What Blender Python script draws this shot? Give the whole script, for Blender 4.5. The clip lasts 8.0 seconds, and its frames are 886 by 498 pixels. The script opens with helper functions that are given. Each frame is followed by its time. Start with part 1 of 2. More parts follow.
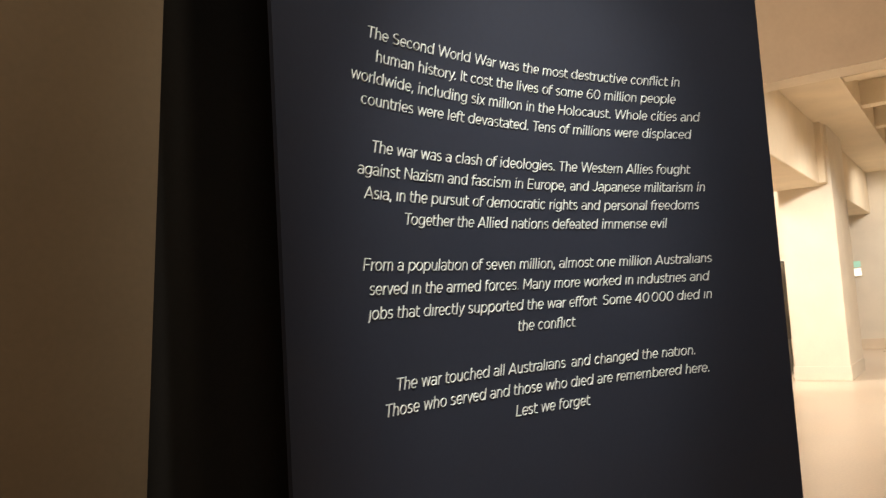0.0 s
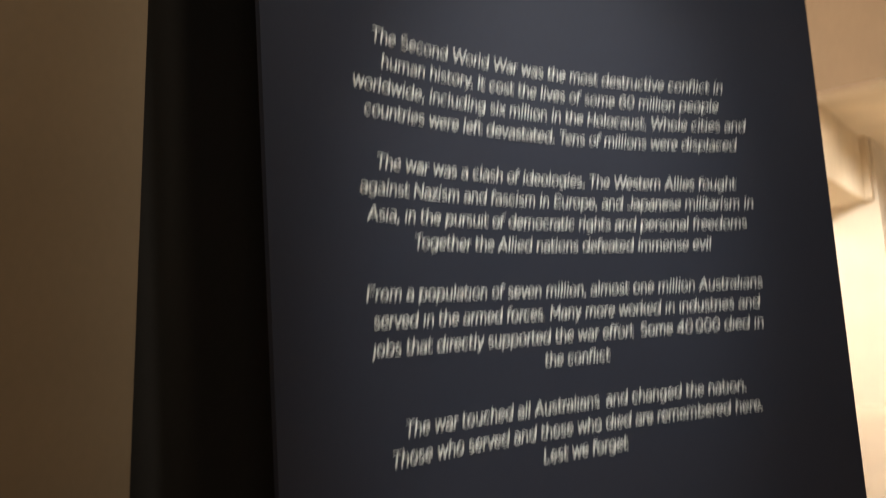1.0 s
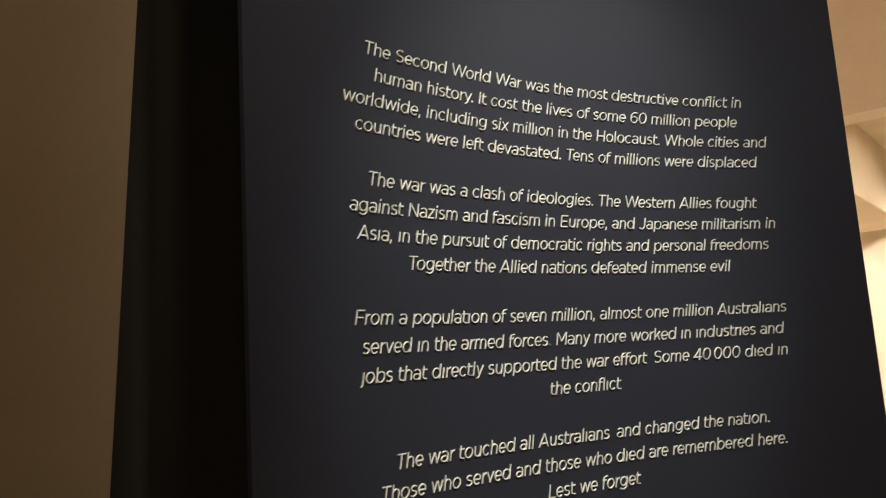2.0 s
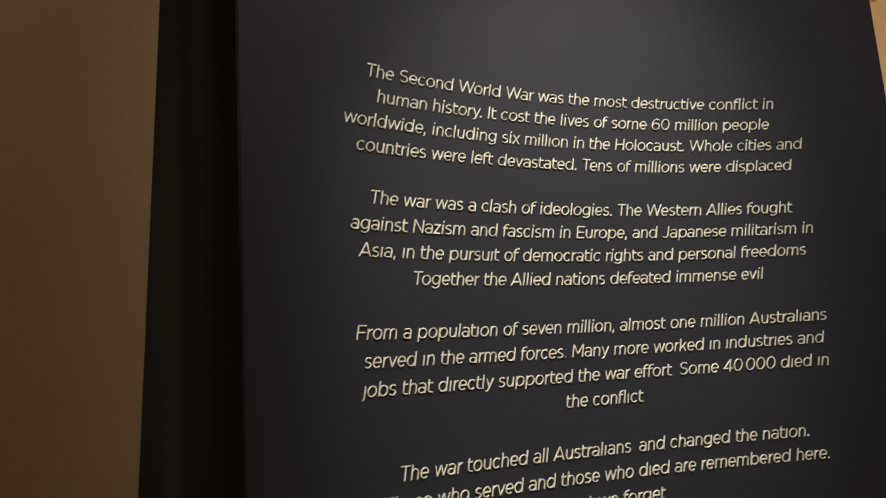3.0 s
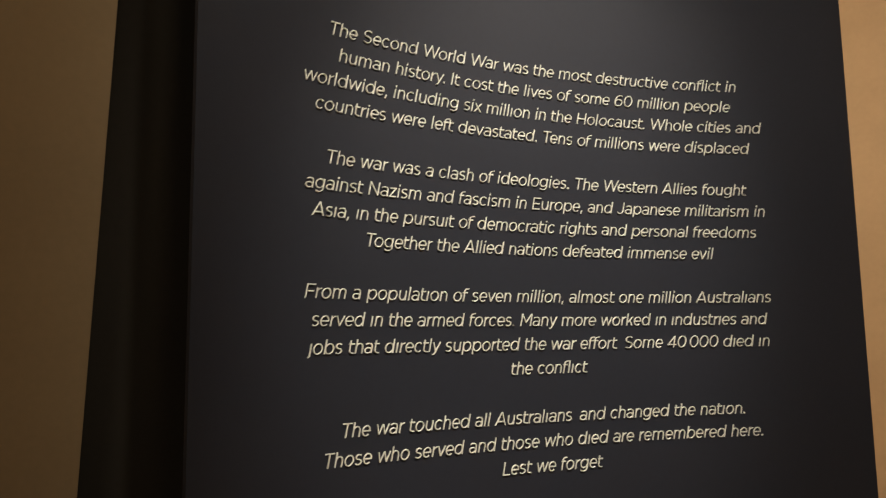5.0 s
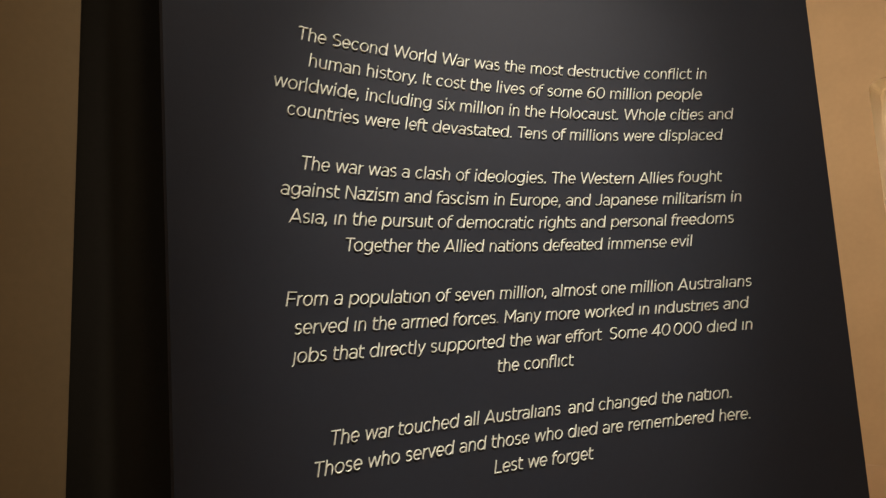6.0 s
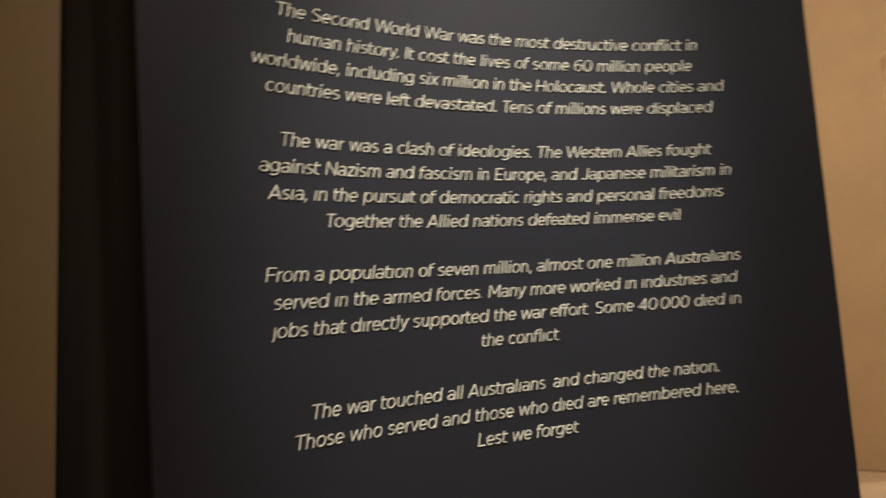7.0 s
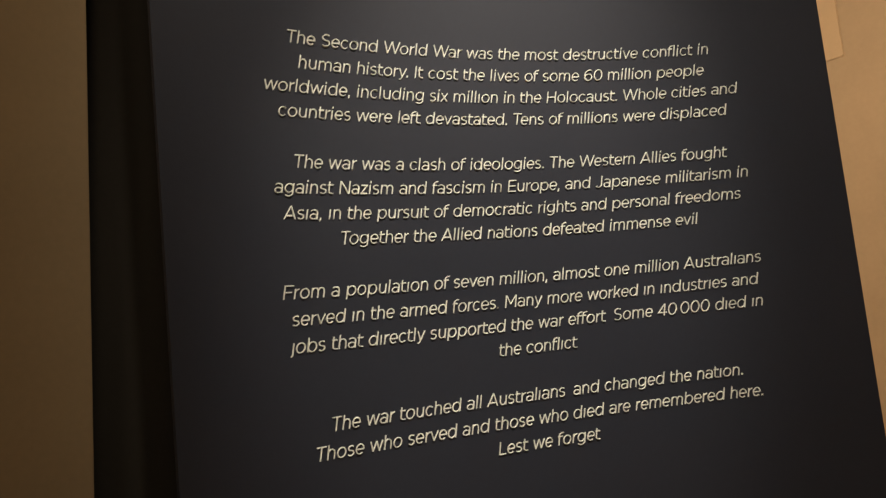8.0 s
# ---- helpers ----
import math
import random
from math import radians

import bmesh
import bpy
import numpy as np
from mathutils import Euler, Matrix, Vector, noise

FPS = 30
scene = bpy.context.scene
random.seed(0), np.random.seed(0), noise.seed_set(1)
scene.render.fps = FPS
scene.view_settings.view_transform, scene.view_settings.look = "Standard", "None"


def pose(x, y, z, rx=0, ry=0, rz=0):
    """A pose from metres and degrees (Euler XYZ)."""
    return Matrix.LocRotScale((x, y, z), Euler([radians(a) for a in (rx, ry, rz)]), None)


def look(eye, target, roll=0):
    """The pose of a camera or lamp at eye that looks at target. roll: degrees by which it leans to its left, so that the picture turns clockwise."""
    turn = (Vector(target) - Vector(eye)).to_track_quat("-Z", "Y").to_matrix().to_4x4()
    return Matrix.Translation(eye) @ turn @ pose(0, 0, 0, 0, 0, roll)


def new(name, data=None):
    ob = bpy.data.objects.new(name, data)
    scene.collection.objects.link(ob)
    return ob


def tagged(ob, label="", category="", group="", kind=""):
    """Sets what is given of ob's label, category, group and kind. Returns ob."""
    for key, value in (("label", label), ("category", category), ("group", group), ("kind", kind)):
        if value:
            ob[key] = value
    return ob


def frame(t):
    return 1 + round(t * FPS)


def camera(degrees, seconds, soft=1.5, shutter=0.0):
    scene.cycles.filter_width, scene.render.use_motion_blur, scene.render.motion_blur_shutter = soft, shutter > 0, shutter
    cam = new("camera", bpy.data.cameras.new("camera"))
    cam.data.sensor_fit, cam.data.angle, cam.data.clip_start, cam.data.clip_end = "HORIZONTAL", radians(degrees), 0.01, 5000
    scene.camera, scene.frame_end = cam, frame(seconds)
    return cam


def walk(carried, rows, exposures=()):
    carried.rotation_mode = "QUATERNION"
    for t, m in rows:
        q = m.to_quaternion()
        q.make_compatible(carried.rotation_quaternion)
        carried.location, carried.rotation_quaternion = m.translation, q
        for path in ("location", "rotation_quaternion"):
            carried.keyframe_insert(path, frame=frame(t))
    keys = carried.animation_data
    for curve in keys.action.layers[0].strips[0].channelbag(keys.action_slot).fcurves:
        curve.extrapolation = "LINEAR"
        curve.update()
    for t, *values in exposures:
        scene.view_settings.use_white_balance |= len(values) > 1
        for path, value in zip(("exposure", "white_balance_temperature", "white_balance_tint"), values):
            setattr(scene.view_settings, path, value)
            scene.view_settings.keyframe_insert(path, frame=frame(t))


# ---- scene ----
cam = camera(59.96, 8.0, soft=1.25, shutter=0.5)
# seconds, eye x y z, yaw, pitch, roll
ROWS = [
    (0, -1.4728, -1.7417, 1.6000, -32.567, 4.723, 3.521),
    (0.5, -1.4094, -1.6911, 1.5949, -31.226, 4.626, 3.846),
    (0.9667, -1.3226, -1.5906, 1.6248, -29.950, 5.650, 3.765),
    (1, -1.3175, -1.5847, 1.6255, -29.941, 6.500, 3.758),
    (1.0333, -1.3140, -1.5806, 1.6257, -29.920, 7.300, 3.770),
    (1.5, -1.2664, -1.5252, 1.6267, -29.048, 8.140, 4.009),
    (1.7, -1.2498, -1.5283, 1.6244, -28.701, 8.278, 3.827),
    (2.8, -1.0471, -1.6391, 1.6194, -21.588, 9.377, 3.218),
    (3, -1.0300, -1.6549, 1.6172, -20.237, 9.705, 3.665),
    (3.5, -1.0094, -1.6739, 1.6168, -19.651, 9.862, 4.263),
    (4, -0.9956, -1.6846, 1.6147, -21.276, 9.187, 3.848),
    (4.5, -0.9938, -1.6775, 1.6141, -22.222, 7.493, 1.191),
    (4.7, -0.9907, -1.6811, 1.6122, -22.234, 6.953, 0.450),
    (5.8, -0.9859, -1.6929, 1.6170, -23.566, 7.011, 3.320),
    (6, -0.9809, -1.6839, 1.6187, -23.449, 6.803, 3.836),
    (6.5, -0.9662, -1.6538, 1.6111, -23.801, 5.836, 4.799),
    (6.9667, -0.9150, -1.7110, 1.6117, -22.760, 5.110, 4.440),
    (7, -0.9118, -1.7148, 1.6117, -22.311, 5.091, 4.086),
    (7.0333, -0.9090, -1.7180, 1.6112, -21.870, 5.085, 3.780),
    (7.5, -0.8724, -1.7577, 1.6045, -19.669, 5.311, 4.462),
    (8, -0.8487, -1.7808, 1.6059, -18.500, 6.220, 5.738),
]
EXPOSURES = [(0.0, 0.15, 5800, 13), (1.5, 0.04, 5950, 13), (3.0, -0.15, 6900, 13), (7.0, -0.08, 6900, 13), (7.5, -0.24, 6900, 13), (8.0, -0.12, 6900, 13)]
walk(cam, [(t, pose(x, y, z, 90 + pitch, roll, yaw)) for t, x, y, z, yaw, pitch, roll in ROWS], EXPOSURES)

# ---- light ----
world = bpy.data.worlds.new("world")
scene.world = world
world.use_nodes = True
world.node_tree.nodes["Background"].inputs[0].default_value = (1.0, 0.8, 0.6, 1)
world.node_tree.nodes["Background"].inputs[1].default_value = 0.0

WARM, SOFT, HALL_TINT = (1.0, 0.83, 0.62), (1.0, 0.93, 0.84), (1.0, 0.88, 0.69)
HALL_YAW = -67.5
HALL = pose(0, 0, 0, 0, 0, HALL_YAW)


def hall(a, b, z):
    """A point of the hall beyond the opening: a along its front wall, b away from the panel."""
    return HALL @ Vector((a, b, z))


def spot(name, eye, target, watts, cone, blend, size, colour=WARM):
    lamp = bpy.data.lights.new(name, "SPOT")
    lamp.energy, lamp.color, lamp.spot_size, lamp.spot_blend, lamp.shadow_soft_size = watts, colour, radians(cone), blend, size
    ob = new(name, lamp)
    ob.matrix_world = look(eye, target)
    return ob


def area(name, eye, target, watts, sx, sy, colour=WARM):
    lamp = bpy.data.lights.new(name, "AREA")
    lamp.shape, lamp.size, lamp.size_y, lamp.energy, lamp.color = "RECTANGLE", sx, sy, watts, colour
    ob = new(name, lamp)
    ob.matrix_world = look(eye, target)
    return ob


spot("panel_spot", (-0.6, -2.05, 4.7), (0.06, 0.0, 2.15), 375, 46, 1.0, 0.05, SOFT)
spot("accent_spot", (0.5, -2.0, 4.65), (-0.05, 0.0, 1.75), 590, 27, 1.0, 0.08, SOFT)
spot("side_wall_spot", (-0.85, -1.75, 4.6), (-1.3, 0.1, 2.75), 75, 46, 1.0, 0.08)
# hall lamps are assumed, out of view, aimed where the hall is bright
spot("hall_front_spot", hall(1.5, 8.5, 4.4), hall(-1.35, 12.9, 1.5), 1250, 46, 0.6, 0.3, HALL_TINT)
hall_floor_light = area("hall_floor_light", hall(1.8, 9.2, 4.9), hall(1.5, 9.6, 0.0), 245, 1.5, 1.5, HALL_TINT)
hall_floor_light.data.spread = radians(150)
hall_back_light = area("hall_back_light", hall(1.2, 17.0, 4.88), hall(0.4, 19.5, 0.8), 275, 1.4, 1.4, HALL_TINT)
hall_back_light.data.spread = radians(130)
area("hall_side_light", hall(-4.5, 12.0, 4.4), hall(-4.0, 14.0, 1.2), 420, 1.4, 1.4, HALL_TINT)
# unseen lamp, added to brighten the tan wall
area("room_light", hall(-1.0, 1.6, 4.7), hall(-1.2, 5.9, 1.2), 196, 0.5, 0.5)
# added fill, no fixture seen; lifts the dark panel and the gap
area("gallery_fill", (-2.2, -4.6, 4.7), (-2.0, -4.2, 0.0), 54, 0.9, 0.9, (1.0, 0.89, 0.75))


# ---- materials ----
def material(name, base, rough=0.6, metal=0.0, spec=0.5, grain=0.06, grain_size=60.0, stain=0.08, stain_size=1.6, bump=0.15, bump_size=180.0, dist=0.002):
    """A painted or plain surface with fine grain, broad unevenness and a fine relief, at real size."""
    m = bpy.data.materials.new(name)
    m.use_nodes = True
    nt = m.node_tree
    bsdf = nt.nodes["Principled BSDF"]
    bsdf.inputs["Roughness"].default_value, bsdf.inputs["Metallic"].default_value = rough, metal
    bsdf.inputs["Specular IOR Level"].default_value = spec
    co = nt.nodes.new("ShaderNodeNewGeometry")

    def noise_of(scale, detail):
        node = nt.nodes.new("ShaderNodeTexNoise")
        node.inputs["Scale"].default_value, node.inputs["Detail"].default_value = scale, detail
        nt.links.new(co.outputs["Position"], node.inputs["Vector"])
        return node

    def blend(src, value, amount):
        mix = nt.nodes.new("ShaderNodeMix")
        mix.data_type, mix.blend_type = "RGBA", "MULTIPLY"
        ramp = nt.nodes.new("ShaderNodeMapRange")
        ramp.inputs["From Min"].default_value, ramp.inputs["From Max"].default_value = 0.3, 0.7
        ramp.inputs["To Min"].default_value, ramp.inputs["To Max"].default_value = 1.0 - amount, 1.0 + amount
        nt.links.new(value, ramp.inputs["Value"])
        mix.inputs["Factor"].default_value = 1.0
        if src is None:
            mix.inputs["A"].default_value = (*base, 1)
        else:
            nt.links.new(src, mix.inputs["A"])
        nt.links.new(ramp.outputs["Result"], mix.inputs["B"])
        return mix.outputs["Result"]

    fine, broad = noise_of(grain_size, 4), noise_of(stain_size, 3)
    colour = blend(blend(None, fine.outputs["Fac"], grain), broad.outputs["Fac"], stain)
    nt.links.new(colour, bsdf.inputs["Base Color"])
    rr = nt.nodes.new("ShaderNodeMapRange")
    rr.inputs["To Min"].default_value, rr.inputs["To Max"].default_value = rough - 0.06, min(1.0, rough + 0.06)
    nt.links.new(broad.outputs["Fac"], rr.inputs["Value"])
    nt.links.new(rr.outputs["Result"], bsdf.inputs["Roughness"])
    if bump:
        relief = noise_of(bump_size, 3)
        node = nt.nodes.new("ShaderNodeBump")
        node.inputs["Strength"].default_value, node.inputs["Distance"].default_value = bump, dist
        nt.links.new(relief.outputs["Fac"], node.inputs["Height"])
        nt.links.new(node.outputs["Normal"], bsdf.inputs["Normal"])
    return m


def glowing(name, base, strength):
    m = bpy.data.materials.new(name)
    m.use_nodes = True
    bsdf = m.node_tree.nodes["Principled BSDF"]
    bsdf.inputs["Base Color"].default_value = (*base, 1)
    bsdf.inputs["Emission Color"].default_value = (*base, 1)
    bsdf.inputs["Emission Strength"].default_value = strength
    return m


CHARCOAL = material("charcoal_paint", (0.0172, 0.0204, 0.0285), rough=0.5, spec=0.34, grain=0.04, stain=0.06, bump=0.03)
CREAM = material("cream_letter_paint", (0.7, 0.712, 0.61), rough=0.5, grain=0.03, stain=0.03, bump=0.05)
WORN = material("worn_letter_metal", (0.16, 0.15, 0.12), rough=0.5, grain=0.1, stain=0.05)
BLACK = material("near_black", (0.022, 0.018, 0.012), rough=0.8, spec=0.2, bump=0.1)
VOID = material("matt_near_black", (0.035, 0.03, 0.024), rough=0.9, spec=0.1, bump=0.05)
LIGHT_TAN = material("lighter_tan", (0.57, 0.41, 0.25), rough=0.7, spec=0.3, grain=0.02, stain=0.05, bump=0.03)
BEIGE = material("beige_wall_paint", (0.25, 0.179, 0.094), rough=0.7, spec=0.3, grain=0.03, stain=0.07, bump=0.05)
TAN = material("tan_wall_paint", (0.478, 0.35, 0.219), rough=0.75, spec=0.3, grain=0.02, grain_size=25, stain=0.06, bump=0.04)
WHITE = material("warm_white_plaster", (0.76, 0.69, 0.57), rough=0.7, spec=0.3, grain=0.03, stain=0.05)
# the hall's light on the reveal is put into this paler colour
LIT_LINING = material("lit_lining_plaster", (0.86, 0.76, 0.6), rough=0.6, spec=0.3, grain=0.03, stain=0.04, bump=0.04)
SKIRTING = material("skirting_paint", (0.72, 0.6, 0.45), rough=0.45, grain=0.03, stain=0.05)
TAN_SKIRTING = material("tan_skirting_paint", (0.47, 0.335, 0.215), rough=0.42, grain=0.02, stain=0.05, bump=0.03)
CEILING = material("ceiling_plaster", (0.76, 0.66, 0.5), rough=0.8, spec=0.2, grain=0.03, stain=0.06)
STONE = material("pale_floor_stone", (0.64, 0.52, 0.39), rough=0.3, grain=0.05, grain_size=40, stain=0.05, stain_size=0.7, bump=0.02)
SHOWCASE_DARK = material("dark_showcase_metal", (0.12, 0.115, 0.105), rough=0.4, metal=0.6)
SHOWCASE_GREY = material("grey_plinth_paint", (0.3, 0.3, 0.3), rough=0.5)
SIGN_GREEN = glowing("exit_sign_green", (0.3, 0.5, 0.36), 0.7)
SIGN_WHITE = glowing("exit_sign_white", (0.8, 0.85, 0.7), 1.0)


# ---- builders ----
def box_bm(x0, x1, y0, y1, z0, z1, bevel=0.0):
    bm = bmesh.new()
    bmesh.ops.create_cube(bm, size=1, matrix=Matrix.Translation(((x0 + x1) / 2, (y0 + y1) / 2, (z0 + z1) / 2)) @ Matrix.Diagonal((x1 - x0, y1 - y0, z1 - z0, 1)))
    if bevel:
        bmesh.ops.bevel(bm, geom=bm.edges[:], offset=bevel, segments=2, affect="EDGES")
    return bm


def mesh_ob(name, bm, mat, m=None):
    me = bpy.data.meshes.new(name)
    bm.to_mesh(me)
    bm.free()
    me.materials.append(mat)
    ob = new(name, me)
    if m is not None:
        ob.matrix_world = m
    return ob


def part(name, bm, mat, parent, label=""):
    ob = mesh_ob(name, bm, mat)
    ob.parent = parent
    return tagged(ob, label) if label else ob


def structure(name, bm, mat, label, category, m=None):
    return tagged(mesh_ob(name, bm, mat, m), label, category, "", "structure")


# ---- the curved panel ----
RADIUS = 2.2147
PANEL_LEFT, PANEL_RIGHT, PANEL_TOP = -0.898, 0.906, 4.6


def on_panel(s, z, h=0.0):
    """A point at s metres along the curved face, z high, h metres proud of it."""
    a = s / RADIUS
    return ((RADIUS - h) * math.sin(a), (RADIUS - h) * math.cos(a) - RADIUS, z)


def curved_slab(s0, s1, z0, z1, h0, h1, steps, rows=1):
    bm = bmesh.new()
    grid = [[[bm.verts.new(on_panel(s0 + (s1 - s0) * i / steps, z0 + (z1 - z0) * j / rows, h)) for j in range(rows + 1)] for i in range(steps + 1)] for h in (h0, h1)]
    for i in range(steps):
        for j in range(rows):
            f, b = grid[1], grid[0]
            bm.faces.new((f[i][j], f[i + 1][j], f[i + 1][j + 1], f[i][j + 1])).smooth = True
            bm.faces.new((b[i][j], b[i][j + 1], b[i + 1][j + 1], b[i + 1][j])).smooth = True
        for j, flip in ((0, False), (rows, True)):
            q = (grid[0][i][j], grid[0][i + 1][j], grid[1][i + 1][j], grid[1][i][j])
            bm.faces.new(q[::-1] if flip else q)
    for i, flip in ((0, True), (steps, False)):
        for j in range(rows):
            q = (grid[0][i][j], grid[0][i][j + 1], grid[1][i][j + 1], grid[1][i][j])
            bm.faces.new(q[::-1] if flip else q)
    bmesh.ops.recalc_face_normals(bm, faces=bm.faces[:])
    return bm


panel = tagged(new("text_panel"), "tall concave charcoal museum panel carrying raised text", "text panel")
face = part("face", curved_slab(PANEL_LEFT, PANEL_RIGHT, 0.0, PANEL_TOP, -0.012, 0.0, 96), CHARCOAL, panel, "charcoal painted curved face board")
core = part("core", curved_slab(PANEL_LEFT + 0.14, PANEL_RIGHT - 0.14, 0.0, PANEL_TOP - 0.002, -0.07, -0.012, 48), VOID, panel, "near-black backing frame")
for piece in (face, core):
    piece.data.set_sharp_from_angle(angle=radians(30))

# ---- raised lettering ----
# a wide geometric sloped sans, drawn in thousandths of an em: capitals, small letters, the sinking tails, upright and flat strokes
CAP, XH, DESC, STEM, FLAT, SLANT = 720, 530, -178, 62, 57, 0.213
EM, LETTER_DEPTH, CHAMFER, SIDE, OVER = 4.235e-5, 0.0042, 0.00045, 76, 10
PITCH, FIRST = 0.05895, 2.3003


def bar(x0, x1, y0, y1):
    """An upright or level stroke, as sections of left and right edge points."""
    return [((x0, y0), (x1, y0)), ((x0, y1), (x1, y1))]


def slash(xb, yb, xt, yt, w=STEM):
    """A slanting stroke between two middles, cut level at both ends."""
    half = w / 2 * math.hypot(xt - xb, yt - yb) / abs(yt - yb)
    return [((xb - half, yb), (xb + half, yb)), ((xt - half, yt), (xt + half, yt))]


def bend(cx, cy, rx, ry, a0, a1, steps=None):
    """Middles along an arc of an ellipse, from a0 to a1 degrees."""
    n = steps or max(4, int(abs(a1 - a0) / 15))
    return [(cx + rx * math.cos(radians(a0 + (a1 - a0) * i / n)), cy + ry * math.sin(radians(a0 + (a1 - a0) * i / n))) for i in range(n + 1)]


def ribbon(points, closed=False):
    """A stroke of even weight along middles, a little thinner where it runs level."""
    made, n = [], len(points)
    for i, (x, y) in enumerate(points):
        ax, ay = points[i - 1] if i or closed else points[0]
        bx, by = points[(i + 1) % n] if i < n - 1 or closed else points[-1]
        length = math.hypot(bx - ax, by - ay)
        dx, dy = (bx - ax) / length, (by - ay) / length
        half = (FLAT + (STEM - FLAT) * dy * dy) / 2
        made.append(((x - dy * half, y + dx * half), (x + dy * half, y - dx * half)))
    return made + made[:1] if closed else made


def oval(x0, x1, y0, y1):
    """A closed bowl within its outer box."""
    rx, ry = (x1 - x0 - STEM) / 2, (y1 - y0 - FLAT) / 2
    return ribbon(bend((x0 + x1) / 2, (y0 + y1) / 2, rx, ry, 0, 360, 28)[:-1], True)


def opened(x0, x1, y0, y1, a0, a1):
    """Part of such a bowl."""
    return ribbon(bend((x0 + x1) / 2, (y0 + y1) / 2, (x1 - x0 - STEM) / 2, (y1 - y0 - FLAT) / 2, a0, a1))


def arch(x0, x1, spring=300, foot=0):
    """The shoulder of n: springs from the stem at x0 and comes down at x1, outer edges."""
    c, r = (x0 + x1) / 2, (x1 - x0 - STEM) / 2
    return ribbon(bend(c, spring, r, XH + OVER - FLAT / 2 - spring, 170, 0) + [(x1 - STEM / 2, foot)])


def s_curve(w, high):
    top, mid, rx = high + OVER - FLAT / 2, high * 0.515, (w - STEM) / 2
    up, low = (top - mid) / 2, (mid + OVER - FLAT / 2) / 2
    return ribbon(bend(w / 2, mid + up, rx * 0.94, up, 38, 235) + bend(w / 2, mid - low, rx, low, 55, -142))


def small_stem(high=CAP + 12):
    return bar(0, STEM, 0, high)


def drawn(ch):
    """The width of a letter and its strokes."""
    w = INK[ch]
    full, tall, s = (-OVER, XH + OVER), (-OVER, CAP + OVER), STEM
    if ch == "a":
        crown = [(46, 452)] + bend(w * 0.47, 348, w * 0.53 - s / 2, XH + OVER - FLAT / 2 - 348, 118, 0) + [(w - s / 2, 0)]
        return [ribbon(crown), oval(0, w - 14, -OVER, 318)]
    if ch == "b":
        return [small_stem(), oval(8, w, *full)]
    if ch == "d":
        return [bar(w - s, w, 0, CAP + 12), oval(0, w - 8, *full)]
    if ch == "p":
        return [bar(0, s, DESC, XH), oval(8, w, *full)]
    if ch == "g":
        return [oval(0, w - 8, 22, XH + OVER), ribbon([(w - s / 2, XH), (w - s / 2, 30)] + bend(w / 2, 10, (w - s) / 2, -DESC - FLAT / 2 + 10, 0, -142))]
    if ch == "c":
        return [opened(0, w + 24, *full, 43, 317)]
    if ch == "e":
        return [opened(0, w, *full, -4, 314), bar(s * 0.5, w - s * 0.45, XH / 2 - 36, XH / 2 + 30)]
    if ch == "o":
        return [oval(0, w, *full)]
    if ch in "0":
        return [oval(0, w, *tall)]
    if ch == "6":
        return [oval(0, w, -OVER, 455), opened(0, w + 130, *tall, 62, 192)]
    if ch == "f":
        return [ribbon([(64 + s / 2, 0), (64 + s / 2, 590)] + bend(w + 6, 590, w - 64 - s / 2, CAP + OVER + 6 - FLAT / 2 - 590, 180, 84)), bar(0, w - 16, XH - 70, XH)]
    if ch == "t":
        return [ribbon([(58 + s / 2, 672), (58 + s / 2, 140)] + bend(w - 24, 140, w - 82 - s / 2, 146 - FLAT / 2, 180, 284)), bar(0, w - 8, XH - 70, XH)]
    if ch in "iıjȷ":
        dot = [] if ch in "ıȷ" else [bar(w - s - 4, w + 4, 636, 732)]
        if ch in "iı":
            return [bar(0, s, 0, XH)] + dot
        return [ribbon([(w - s / 2, XH), (w - s / 2, -60)] + bend(w - s / 2 - 96, -60, 96, -DESC - 60 - FLAT / 2, 0, -84))] + dot
    if ch in "lI":
        return [small_stem(CAP if ch == "I" else CAP + 12)]
    if ch in "hn":
        return [small_stem() if ch == "h" else bar(0, s, 0, XH), arch(0, w)]
    if ch == "m":
        mid = (w + s) / 2
        return [bar(0, s, 0, XH), arch(0, mid, 320), arch(mid - s, w, 320)]
    if ch == "r":
        return [bar(0, s, 0, XH), ribbon(bend(w + 20, 285, w + 20 - s / 2, XH + 4 - FLAT / 2 - 285, 172, 96))]
    if ch == "u":
        c = (w - s) / 2
        return [bar(w - s, w, 0, XH), ribbon([(s / 2, XH), (s / 2, 232)] + bend(w / 2, 232, c, 232 + OVER - FLAT / 2, 180, 352))]
    if ch == "k":
        return [small_stem(), slash(s + 10, 165, w - 62, XH), slash(w - 50, 0, w * 0.46, 318)]
    if ch in "sS":
        return [s_curve(w, XH if ch == "s" else CAP)]
    if ch == "v":
        return [slash(w / 2, 0, s / 2 + 3, XH), slash(w / 2, 0, w - s / 2 - 3, XH)]
    if ch in "wW":
        high, h = XH if ch == "w" else CAP, w / 2
        return [slash(w * 0.26, 0, s / 2 + 3, high), slash(w * 0.26, 0, h, high), slash(w * 0.74, 0, h, high), slash(w * 0.74, 0, w - s / 2 - 3, high)]
    if ch == "x":
        return [slash(s / 2 + 6, 0, w - s / 2 - 6, XH), slash(w - s / 2 - 6, 0, s / 2 + 6, XH)]
    if ch == "y":
        low = (w * 0.5 - 30, -52)
        return [slash(w / 2 + 2, 20, s / 2 + 3, XH), ribbon([(w - s / 2 - 2, XH + 2), (w / 2 + 4, 16), low, (w * 0.5 - 72, -118), (w * 0.5 - 118, -140), (w * 0.5 - 178, -134)])]
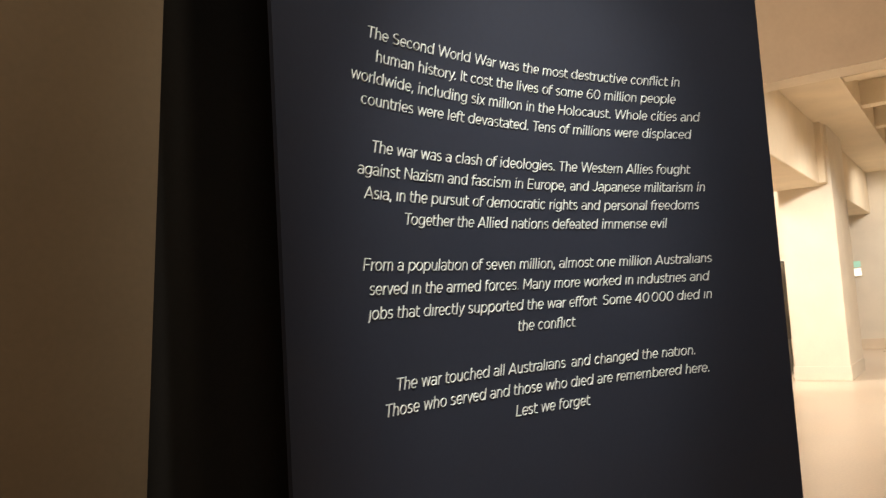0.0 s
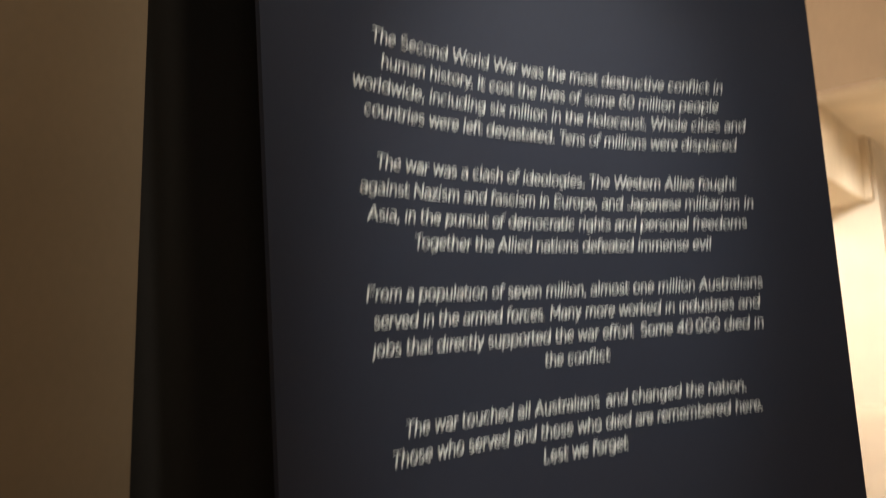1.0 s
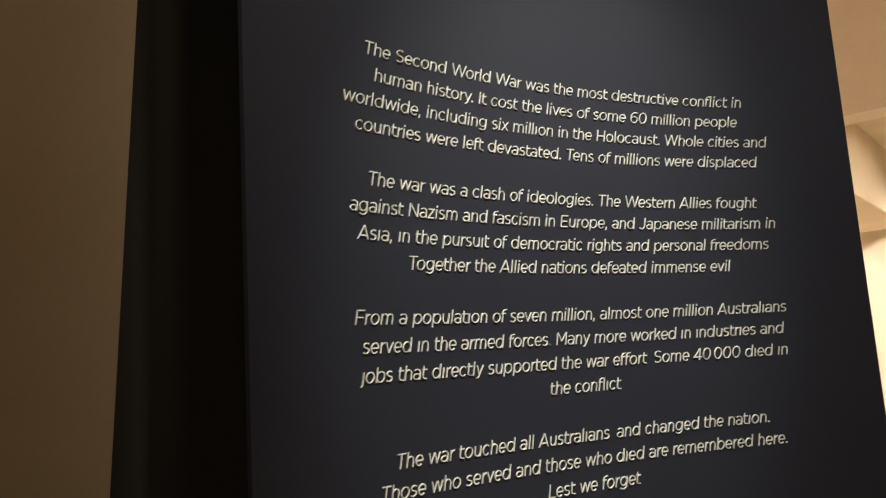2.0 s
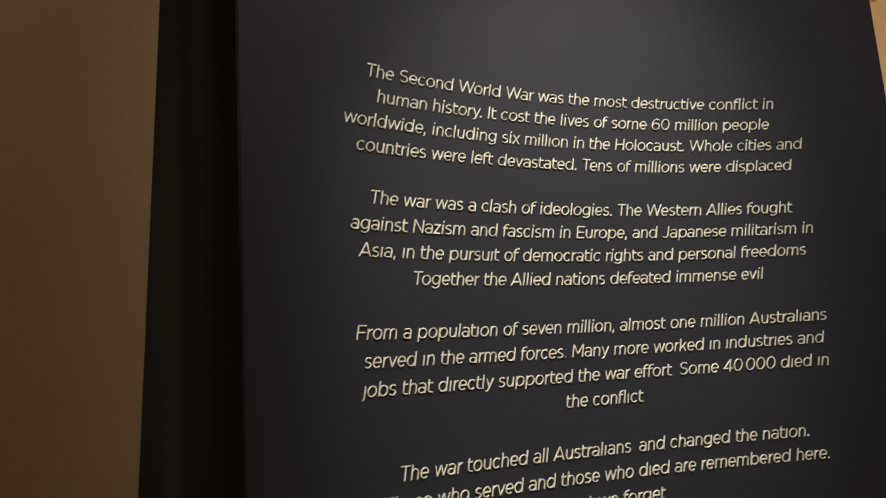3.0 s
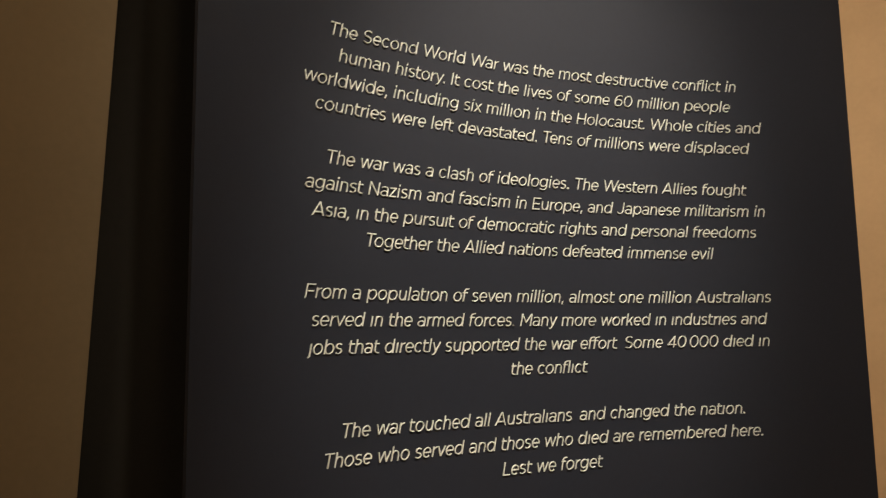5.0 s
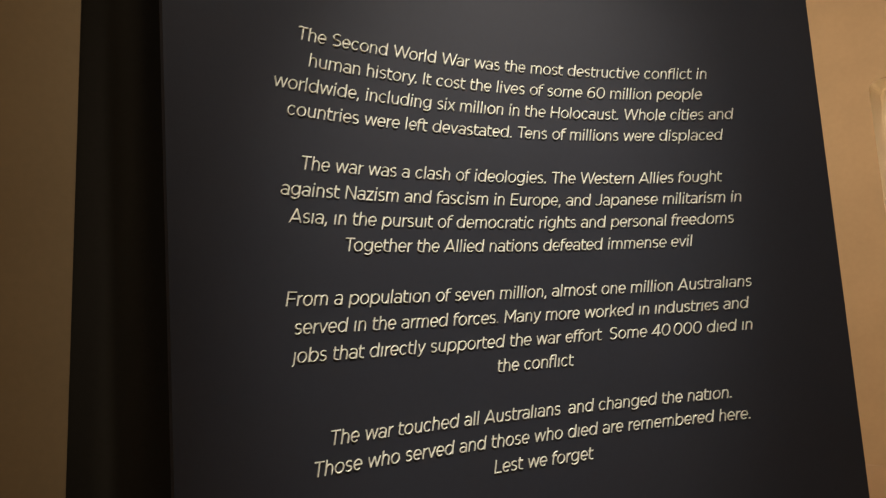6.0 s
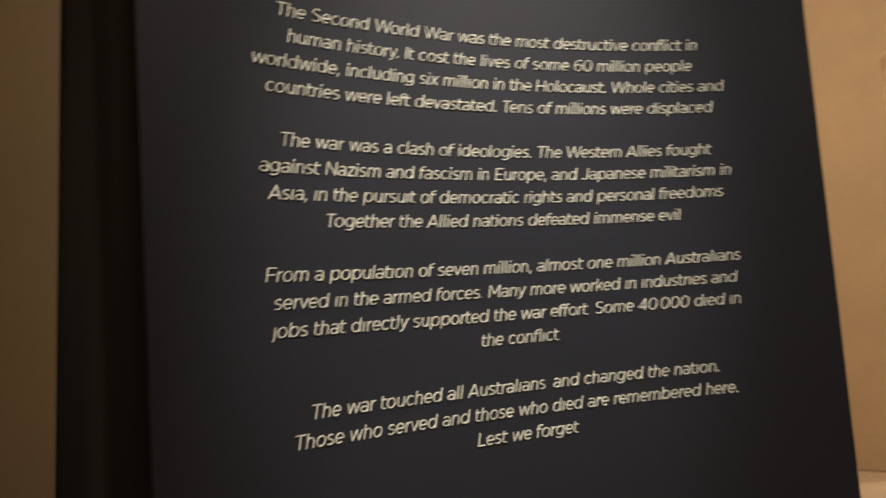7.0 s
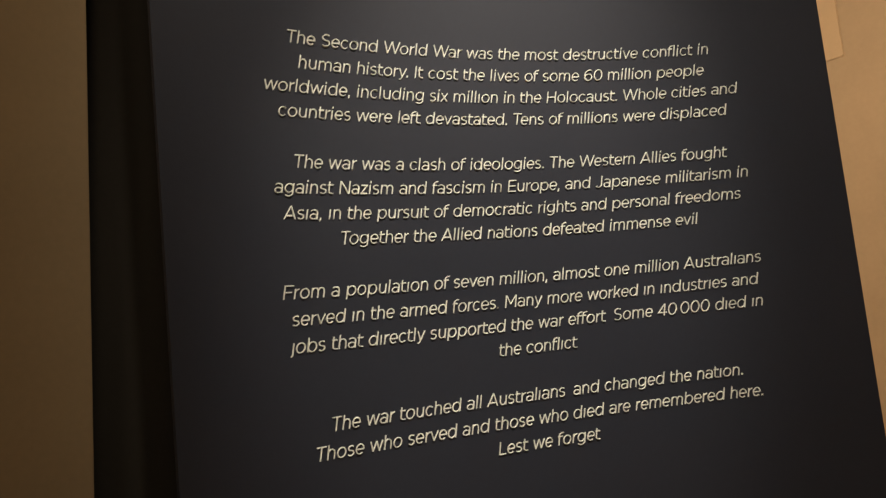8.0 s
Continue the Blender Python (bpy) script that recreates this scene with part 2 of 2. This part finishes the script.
    if ch == "z":
        return [bar(0, w, 0, 70), bar(10, w - 4, XH - 70, XH), slash(s * 0.62, 40, w - s * 0.66, XH - 40)]
    if ch == "A":
        return [slash(s / 2 + 4, 0, w / 2, CAP), slash(w - s / 2 - 4, 0, w / 2, CAP), bar(w * 0.2, w * 0.8, 165, 236)]
    if ch in "EF":
        arms = [bar(0, w, CAP - FLAT, CAP), bar(0, w - 44, 326, 326 + FLAT)] + ([bar(0, w + 5, 0, FLAT)] if ch == "E" else [])
        return [bar(0, s, 0, CAP)] + arms
    if ch == "H":
        return [bar(0, s, 0, CAP), bar(w - s, w, 0, CAP), bar(0, w, 324, 324 + FLAT)]
    if ch == "J":
        return [ribbon([(w - s / 2, CAP), (w - s / 2, 205)] + bend(w / 2 - 12, 205, w / 2 + 12 - s / 2, 205 + OVER - FLAT / 2, 0, -146))]
    if ch == "L":
        return [bar(0, s, 0, CAP), bar(0, w, 0, FLAT)]
    if ch == "M":
        return [bar(0, s, 0, CAP), bar(w - s, w, 0, CAP), slash(w / 2, 195, s / 2 + 4, CAP), slash(w / 2, 195, w - s / 2 - 4, CAP)]
    if ch == "N":
        return [bar(0, s, 0, CAP), bar(w - s, w, 0, CAP), slash(w - s / 2 - 6, 0, s / 2 + 6, CAP)]
    if ch == "T":
        return [bar(w / 2 - s / 2, w / 2 + s / 2, 0, CAP), bar(0, w, CAP - FLAT, CAP)]
    if ch == "4":
        return [bar(w - 190, w - 190 + s, 0, CAP), bar(0, w, 152, 222), slash(52, 186, w - 162, CAP)]
    if ch == ",":
        return [slash(26, -106, 58, 92, 66)]
    return [bar(0, w, 0, 96)]


# widths of the letters, and the room on either side
INK = dict(a=460, b=530, c=466, d=534, e=494, f=322, g=522, h=432, i=82, j=176, k=452, l=82, m=752, n=432, o=528, p=536, r=272, s=400,
           t=330, u=436, v=508, w=772, x=478, y=508, z=404, T=545, S=522, W=1030, I=82, H=590, A=700, N=606, E=500, J=430, F=494, M=706, L=452)
INK.update({"6": 540, "0": 580, "4": 592, ".": 96, ",": 96, ";": 96, "ı": 82, "ȷ": 176})
ROOM = dict(a=(36, 60), b=(SIDE, 42), c=(42, 32), d=(42, 80), e=(38, 28), h=(74, 70), i=(82, 82), l=(80, 80), u=(78, 78), f=(12, -2), g=(42, SIDE), k=(SIDE, 14), o=(42, 42), p=(SIDE, 42), r=(SIDE, 4),
            s=(36, 40), t=(14, 22), v=(12, 12), w=(14, 14), x=(18, 18), y=(12, 12), z=(38, 34), T=(30, 30), S=(50, 50), W=(20, 20), A=(20, 20), E=(86, 46), F=(86, 40),
            J=(14, 82), L=(86, 28), j=(-20, SIDE))
ROOM.update({"ı": (82, 82), "ȷ": (-20, SIDE), "6": (56, 52), "0": (52, 52), "4": (34, 34), ".": (66, 66), ";": (66, 66), ",": (66, 66)})
TUCK = {"To": -78, "Te": -78, "Th": 0, "We": -44, "Wo": -44, "Wa": -44, "Wh": -6, "y.": -60, "Fr": -12, "ry": 6, "r.": -60, "we": -8, "wo": -8, "ve": -10, "ev": -10}
SPACE = 298
_letters = {}


def letter_mesh(ch):
    """One raised letter: x along the line from its middle, y out of the panel, z up from the base line; its front edges are eased."""
    if ch in _letters:
        return _letters[ch]
    verts, faces = [], []
    for k, stroke in enumerate(drawn(ch)):
        # strokes that cross lie a hair above one another
        front = LETTER_DEPTH - 0.00012 * k
        start = len(verts)
        for left, right in stroke:
            a, b = [Vector(((x - INK[ch] / 2 + SLANT * (y - XH / 2)) * EM, y * EM)) for x, y in (left, right)]
            ease = (b - a).normalized() * min(CHAMFER, (b - a).length * 0.3)
            for p, depth in ((a, 0.0), (a, front - CHAMFER), (a + ease, front), (b - ease, front), (b, front - CHAMFER), (b, 0.0)):
                verts.append((p.x, -depth, p.y))
        for i in range(len(stroke) - 1):
            o = start + 6 * i
            faces += [(o + j, o + j + 1, o + j + 7, o + j + 6) for j in range(5)]
        last = start + 6 * (len(stroke) - 1)
        faces += [tuple(range(start + 5, start - 1, -1)), tuple(range(last, last + 6))]
    bm = bmesh.new()
    made = [bm.verts.new(p) for p in verts]
    for f in faces:
        bm.faces.new([made[i] for i in f])
    bmesh.ops.remove_doubles(bm, verts=bm.verts[:], dist=1e-7)
    bmesh.ops.recalc_face_normals(bm, faces=bm.faces[:])
    me = bpy.data.meshes.new("letter")
    bm.to_mesh(me)
    bm.free()
    me.materials.append(WORN if ch == ";" else CREAM)
    _letters[ch] = me
    return me


def spread(text):
    """The middle of each letter along a line, None for gaps, and the line's width, in thousandths of an em."""
    x, places, last = 0.0, [], ""
    for ch in text:
        if ch in " _~":
            x += (ROOM.get(last, (SIDE, SIDE))[1] if last not in " _~" else 0) + {" ": SPACE, "_": 200, "~": 150}[ch]
            places.append(None)
        else:
            if last:
                x += ROOM.get(ch, (SIDE, SIDE))[0] + (ROOM.get(last, (SIDE, SIDE))[1] if last not in " _~" else 0) + TUCK.get(last + ch, 0)
            places.append(x + INK[ch] / 2)
            x += INK[ch]
        last = ch
    return places, x


def paragraph(lines, label):
    """A block of raised letters fixed to the panel; each line has its row, its words as they stand, its middle and its width."""
    foot = min(FIRST - PITCH * row for row, *_ in lines)
    block = tagged(new("raised_text"), label, "lettering", "paragraphs on the panel")
    block.location = on_panel(0.0, foot)
    for row, text, middle, width in lines:
        places, total = spread(text)
        scale = width / total
        for ch, x in zip(text, places):
            if x is None:
                continue
            s = middle - width / 2 + x * scale
            ob = new("letter", letter_mesh(ch))
            ob.parent = block
            px, py, pz = on_panel(s, FIRST - PITCH * row, -0.0004)
            ob.matrix_basis = Matrix.Translation((px, py - block.location[1], pz - foot)) @ Matrix.Rotation(-s / RADIUS, 4, "Z") @ Matrix.Diagonal((scale / EM, 1, 1, 1))
    return block


# letters that lost their dot are written without it; ; is a stop worn bare, _ the gap of a lost stop, ~ a thin space
paragraph([
    (0, "The Second World War was the most destructive conflict in", -0.0041, 1.1774),
    (1, "human history. It cost the lives of some 60 million people", -0.0014, 1.131),
    (2, "worldwide, including six millıon in the Holocaust. Whole cities and", -0.0037, 1.306),
    (3, "countries were left devastated. Tens of millions were displaced", -0.008, 1.2376),
], "raised cream italic paragraph beginning The Second World War")
paragraph([
    (5, "The war was a clash of ideologies. The Western Allies fought", -0.0017, 1.1956),
    (6, "against Nazism and fascism in Europe, and Japanese militarism in", -0.0016, 1.297),
    (7, "Asıa, ın the pursuıt of democratic rights and personal freedoms", -0.0073, 1.2511),
    (8, "Together the Allied nations defeated immense evil", -0.0067, 0.988),
], "raised cream italic paragraph beginning The war was a clash")
paragraph([
    (10, "From a populatıon of seven million, almost one million Australıans", 0.0005, 1.2971),
    (11, "served ın the armed forces; Many more worked ın ındustrıes and", -0.0007, 1.2639),
    (12, "ȷobs that dırectly supported the war effort_ Some 40~000 dıed ın", -0.0024, 1.2783),
    (13, "the conflıct", -0.0046, 0.2178),
], "raised cream italic paragraph beginning From a population, dots missing")
paragraph([
    (15, "The war touched all Australıans_ and changed the natıon.", -0.0022, 1.1167),
    (16, "Those who served and those who dıed are remembered here.", 0.0002, 1.2065),
    (17, "Lest we forget", -0.0016, 0.279),
], "raised cream italic closing paragraph ending Lest we forget")

# ---- the leaning wall beside the panel, with the black gap between ----
EDGE_FOOT, EDGE_TOP = Vector((-1.121, 0.382, 0.0)), Vector((-0.933, -0.070, 4.6))
lean_wall = bmesh.new()
back = Vector((-0.05, 0.06, 0))
along = Vector((-3.2, -0.75, 0))
ring = []
for p in (EDGE_FOOT, EDGE_TOP):
    ring.append([lean_wall.verts.new(p + o) for o in (Vector(), along, along + back, back)])
for i in range(4):
    j = (i + 1) % 4
    lean_wall.faces.new((ring[0][i], ring[1][i], ring[1][j], ring[0][j]))
lean_wall.faces.new(ring[0])
lean_wall.faces.new(ring[1][::-1])
bmesh.ops.recalc_face_normals(lean_wall, faces=lean_wall.faces[:])
bmesh.ops.bevel(lean_wall, geom=lean_wall.edges[:], offset=0.003, segments=2, affect="EDGES")
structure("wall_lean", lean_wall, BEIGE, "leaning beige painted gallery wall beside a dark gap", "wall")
# near-black walls assumed behind the gap, closing it off
structure("wall_gap", box_bm(-2.2, -0.3, 0.47, 0.57, 0, 4.8), BLACK, "near-black wall deep in the narrow gap", "wall")
structure("wall_gap_side", box_bm(-0.6, -0.52, 0.0, 0.47, 0, 4.8), VOID, "near-black return wall behind the text panel", "wall")

# ---- room and hall ----
structure("floor", box_bm(-14, 12, -8, 24, -0.1, 0.0), STONE, "pale polished stone gallery floor", "floor", HALL)
BEAM_A, BEAM_Z = -1.25, 3.75
DOOR_L, DOOR_R, DOOR_H, WALL_B = -0.617, 2.4, 3.67, 5.97
structure("wall_opening_left", box_bm(-8, DOOR_L, WALL_B, WALL_B + 0.36, 0, 4.8), TAN, "tan painted wall beside the tall opening", "wall", HALL)
structure("wall_opening_right", box_bm(DOOR_R, 8, WALL_B, WALL_B + 0.36, 0, 4.8), TAN, "tan painted wall beside the tall opening", "wall", HALL)
structure("wall_opening_head", box_bm(DOOR_L, DOOR_R, WALL_B, WALL_B + 0.02, DOOR_H, 4.8), TAN, "tan painted wall above the tall opening", "wall", HALL)
structure("wall_opening_core", box_bm(DOOR_L, DOOR_R, WALL_B + 0.02, WALL_B + 0.36, DOOR_H, 4.8), WHITE, "pale back of the wall above the tall opening", "wall", HALL)


def lining():
    """The lining of the opening, made pale for the hall light on it: jambs and head with rounded inner corners."""
    bm, inset, r = bmesh.new(), 0.012, 0.085
    left, right, top = DOOR_L + inset, DOOR_R - inset, DOOR_H - inset
    turn = [radians(a) for a in range(0, 91, 15)]
    inner = [(left, 0.0)] + [(left + r - r * math.cos(a), top - r + r * math.sin(a)) for a in turn]
    inner += [(right - r + r * math.sin(a), top - r + r * math.cos(a)) for a in turn] + [(right, 0.0)]
    # the corner of the wall behind each rounding
    side = [(DOOR_L, z) for a, z in inner[:4]] + [(DOOR_L, DOOR_H)] + [(a, DOOR_H) for a, z in inner[5:8]]
    outer = side + [(DOOR_L + DOOR_R - a, z) for a, z in side[::-1]]
    rings = [[bm.verts.new((a, b, z)) for a, z in line] for line, b in ((outer, WALL_B), (inner, WALL_B), (inner, WALL_B + 0.36), (outer, WALL_B + 0.36))]
    for i in range(len(inner) - 1):
        for k in range(4):
            j = (k + 1) % 4
            face = bm.faces.new((rings[k][i], rings[k][i + 1], rings[j][i + 1], rings[j][i]))
            face.material_index = 1 if k == 0 else 0
    bmesh.ops.recalc_face_normals(bm, faces=bm.faces[:])
    ob = structure("trim_lit_lining", bm, LIT_LINING, "lining of the tall opening with rounded corners, paled for hall light", "lining", HALL)
    ob.data.materials.append(TAN)


lining()
structure("baseboard_1", box_bm(-8, DOOR_L, WALL_B - 0.022, WALL_B, 0, 0.295, 0.009), TAN_SKIRTING, "painted tall skirting board", "skirting", HALL)
structure("baseboard_2", box_bm(DOOR_R, 8, WALL_B - 0.022, WALL_B, 0, 0.295, 0.009), TAN_SKIRTING, "painted tall skirting board", "skirting", HALL)
structure("ceiling_room", box_bm(-9, 9, -7, WALL_B + 0.36, 4.8, 4.95), CEILING, "plain painted gallery ceiling", "ceiling", HALL)
structure("wall_room_back", box_bm(-9, 9, -7, -6.8, 0, 4.8), TAN, "plain tan gallery wall", "wall", HALL)
structure("wall_room_right", box_bm(8, 8.2, -7, WALL_B, 0, 4.8), TAN, "plain tan gallery wall", "wall", HALL)
structure("wall_room_left", box_bm(-8.2, -8, -7, WALL_B, 0, 4.8), TAN, "plain tan gallery wall", "wall", HALL)

# shallow box in a lighter tan than the wall behind it
structure("trim_beam_end", box_bm(-3.2, BEAM_A, WALL_B - 0.016, WALL_B, BEAM_Z, 4.8, 0.007), LIGHT_TAN, "thin beam end, lighter than the tan wall", "beam", HALL)

# hall beyond
column = structure("wall_stub", box_bm(-1.8, -0.9, 12.9, 14.7, 0, 4.5, 0.012), WHITE, "bright warm white plastered wall end", "wall", HALL)
structure("baseboard_3", box_bm(-1.815, -0.885, 12.885, 14.69, 0, 0.25, 0.006), WHITE, "painted skirting round the wall end", "skirting", HALL)
structure("wall_hall_left", box_bm(-8, -1.8, 14.7, 14.9, 0, 4.5), WHITE, "cream plastered hall wall", "wall", HALL)
structure("wall_hall_far", box_bm(-8, 8, 20.3, 20.5, 0, 5.2), WHITE, "cream plastered far hall wall", "wall", HALL)
structure("baseboard_4", box_bm(-8, 8, 20.28, 20.3, 0, 0.27, 0.004), SKIRTING, "painted skirting of the far wall", "skirting", HALL)
structure("wall_hall_right", box_bm(6, 6.2, WALL_B + 0.36, 20.5, 0, 5.2), WHITE, "cream plastered hall side wall", "wall", HALL)
structure("wall_hall_side", box_bm(-8.2, -8, WALL_B + 0.36, 20.5, 0, 5.2), WHITE, "cream plastered hall side wall", "wall", HALL)
structure("ceiling_hall", box_bm(-8.2, 6.2, WALL_B + 0.36, 20.5, 4.95, 5.1), CEILING, "coffered plaster hall ceiling", "ceiling", HALL)
structure("ceiling_beam_1", box_bm(-2.6, -1.05, WALL_B + 0.36, 12.895, 3.42, 4.5, 0.01), CEILING, "deep plastered ceiling beam meeting the wall end", "beam", HALL)
structure("ceiling_beam_2", box_bm(-1.8, -1.05, 14.705, 20.3, 3.45, 4.5, 0.01), CEILING, "deep plastered ceiling beam meeting the far wall", "beam", HALL)
structure("ceiling_band_1", box_bm(-8, -0.25, WALL_B + 0.36, 20.3, 4.5, 4.95), CEILING, "flat plaster band beside the ceiling coffers", "ceiling", HALL)
for i in range(6):
    b = 7.9 + i * 2.1
    structure("ceiling_rib_%d" % (i + 1), box_bm(-0.25, 6, b, b + 0.3, 4.55, 4.95, 0.006), CEILING, "plaster rib between ceiling coffers", "beam", HALL)
# added block stands for the wall end's shaded strip beside the beam
structure("trim_shade_block", box_bm(-1.08, -0.95, 12.6, 12.9, 3.44, 4.5, 0.006), CEILING, "added block for the shaded strip at the top of the wall end", "corbel", HALL)


def exit_sign():
    sign = tagged(mesh_ob("exit_sign", box_bm(-1.555, -1.375, 20.24, 20.3, 1.87, 2.27, 0.01), SKIRTING, HALL), "small green and white illuminated exit sign on the far wall", "exit sign")
    part("green_panel", box_bm(-1.545, -1.385, 20.23, 20.24, 2.1, 2.26), SIGN_GREEN, sign, "green panel")
    part("white_panel", box_bm(-1.545, -1.385, 20.23, 20.24, 1.88, 2.07), SIGN_WHITE, sign, "white panel")
    return sign


def showcase():
    case = tagged(mesh_ob("showcase", box_bm(-3.4, -2.13, 14.1, 14.69, 0.65, 2.15, 0.01), SHOWCASE_DARK, HALL), "dark metal museum showcase on a grey plinth", "showcase")
    part("plinth", box_bm(-3.38, -2.15, 14.12, 14.68, 0.0, 0.65, 0.005), SHOWCASE_GREY, case, "grey painted plinth")
    part("top_rail", box_bm(-3.42, -2.1, 14.08, 14.7, 2.15, 2.2, 0.004), SHOWCASE_DARK, case)
    return case


exit_sign()
showcase()
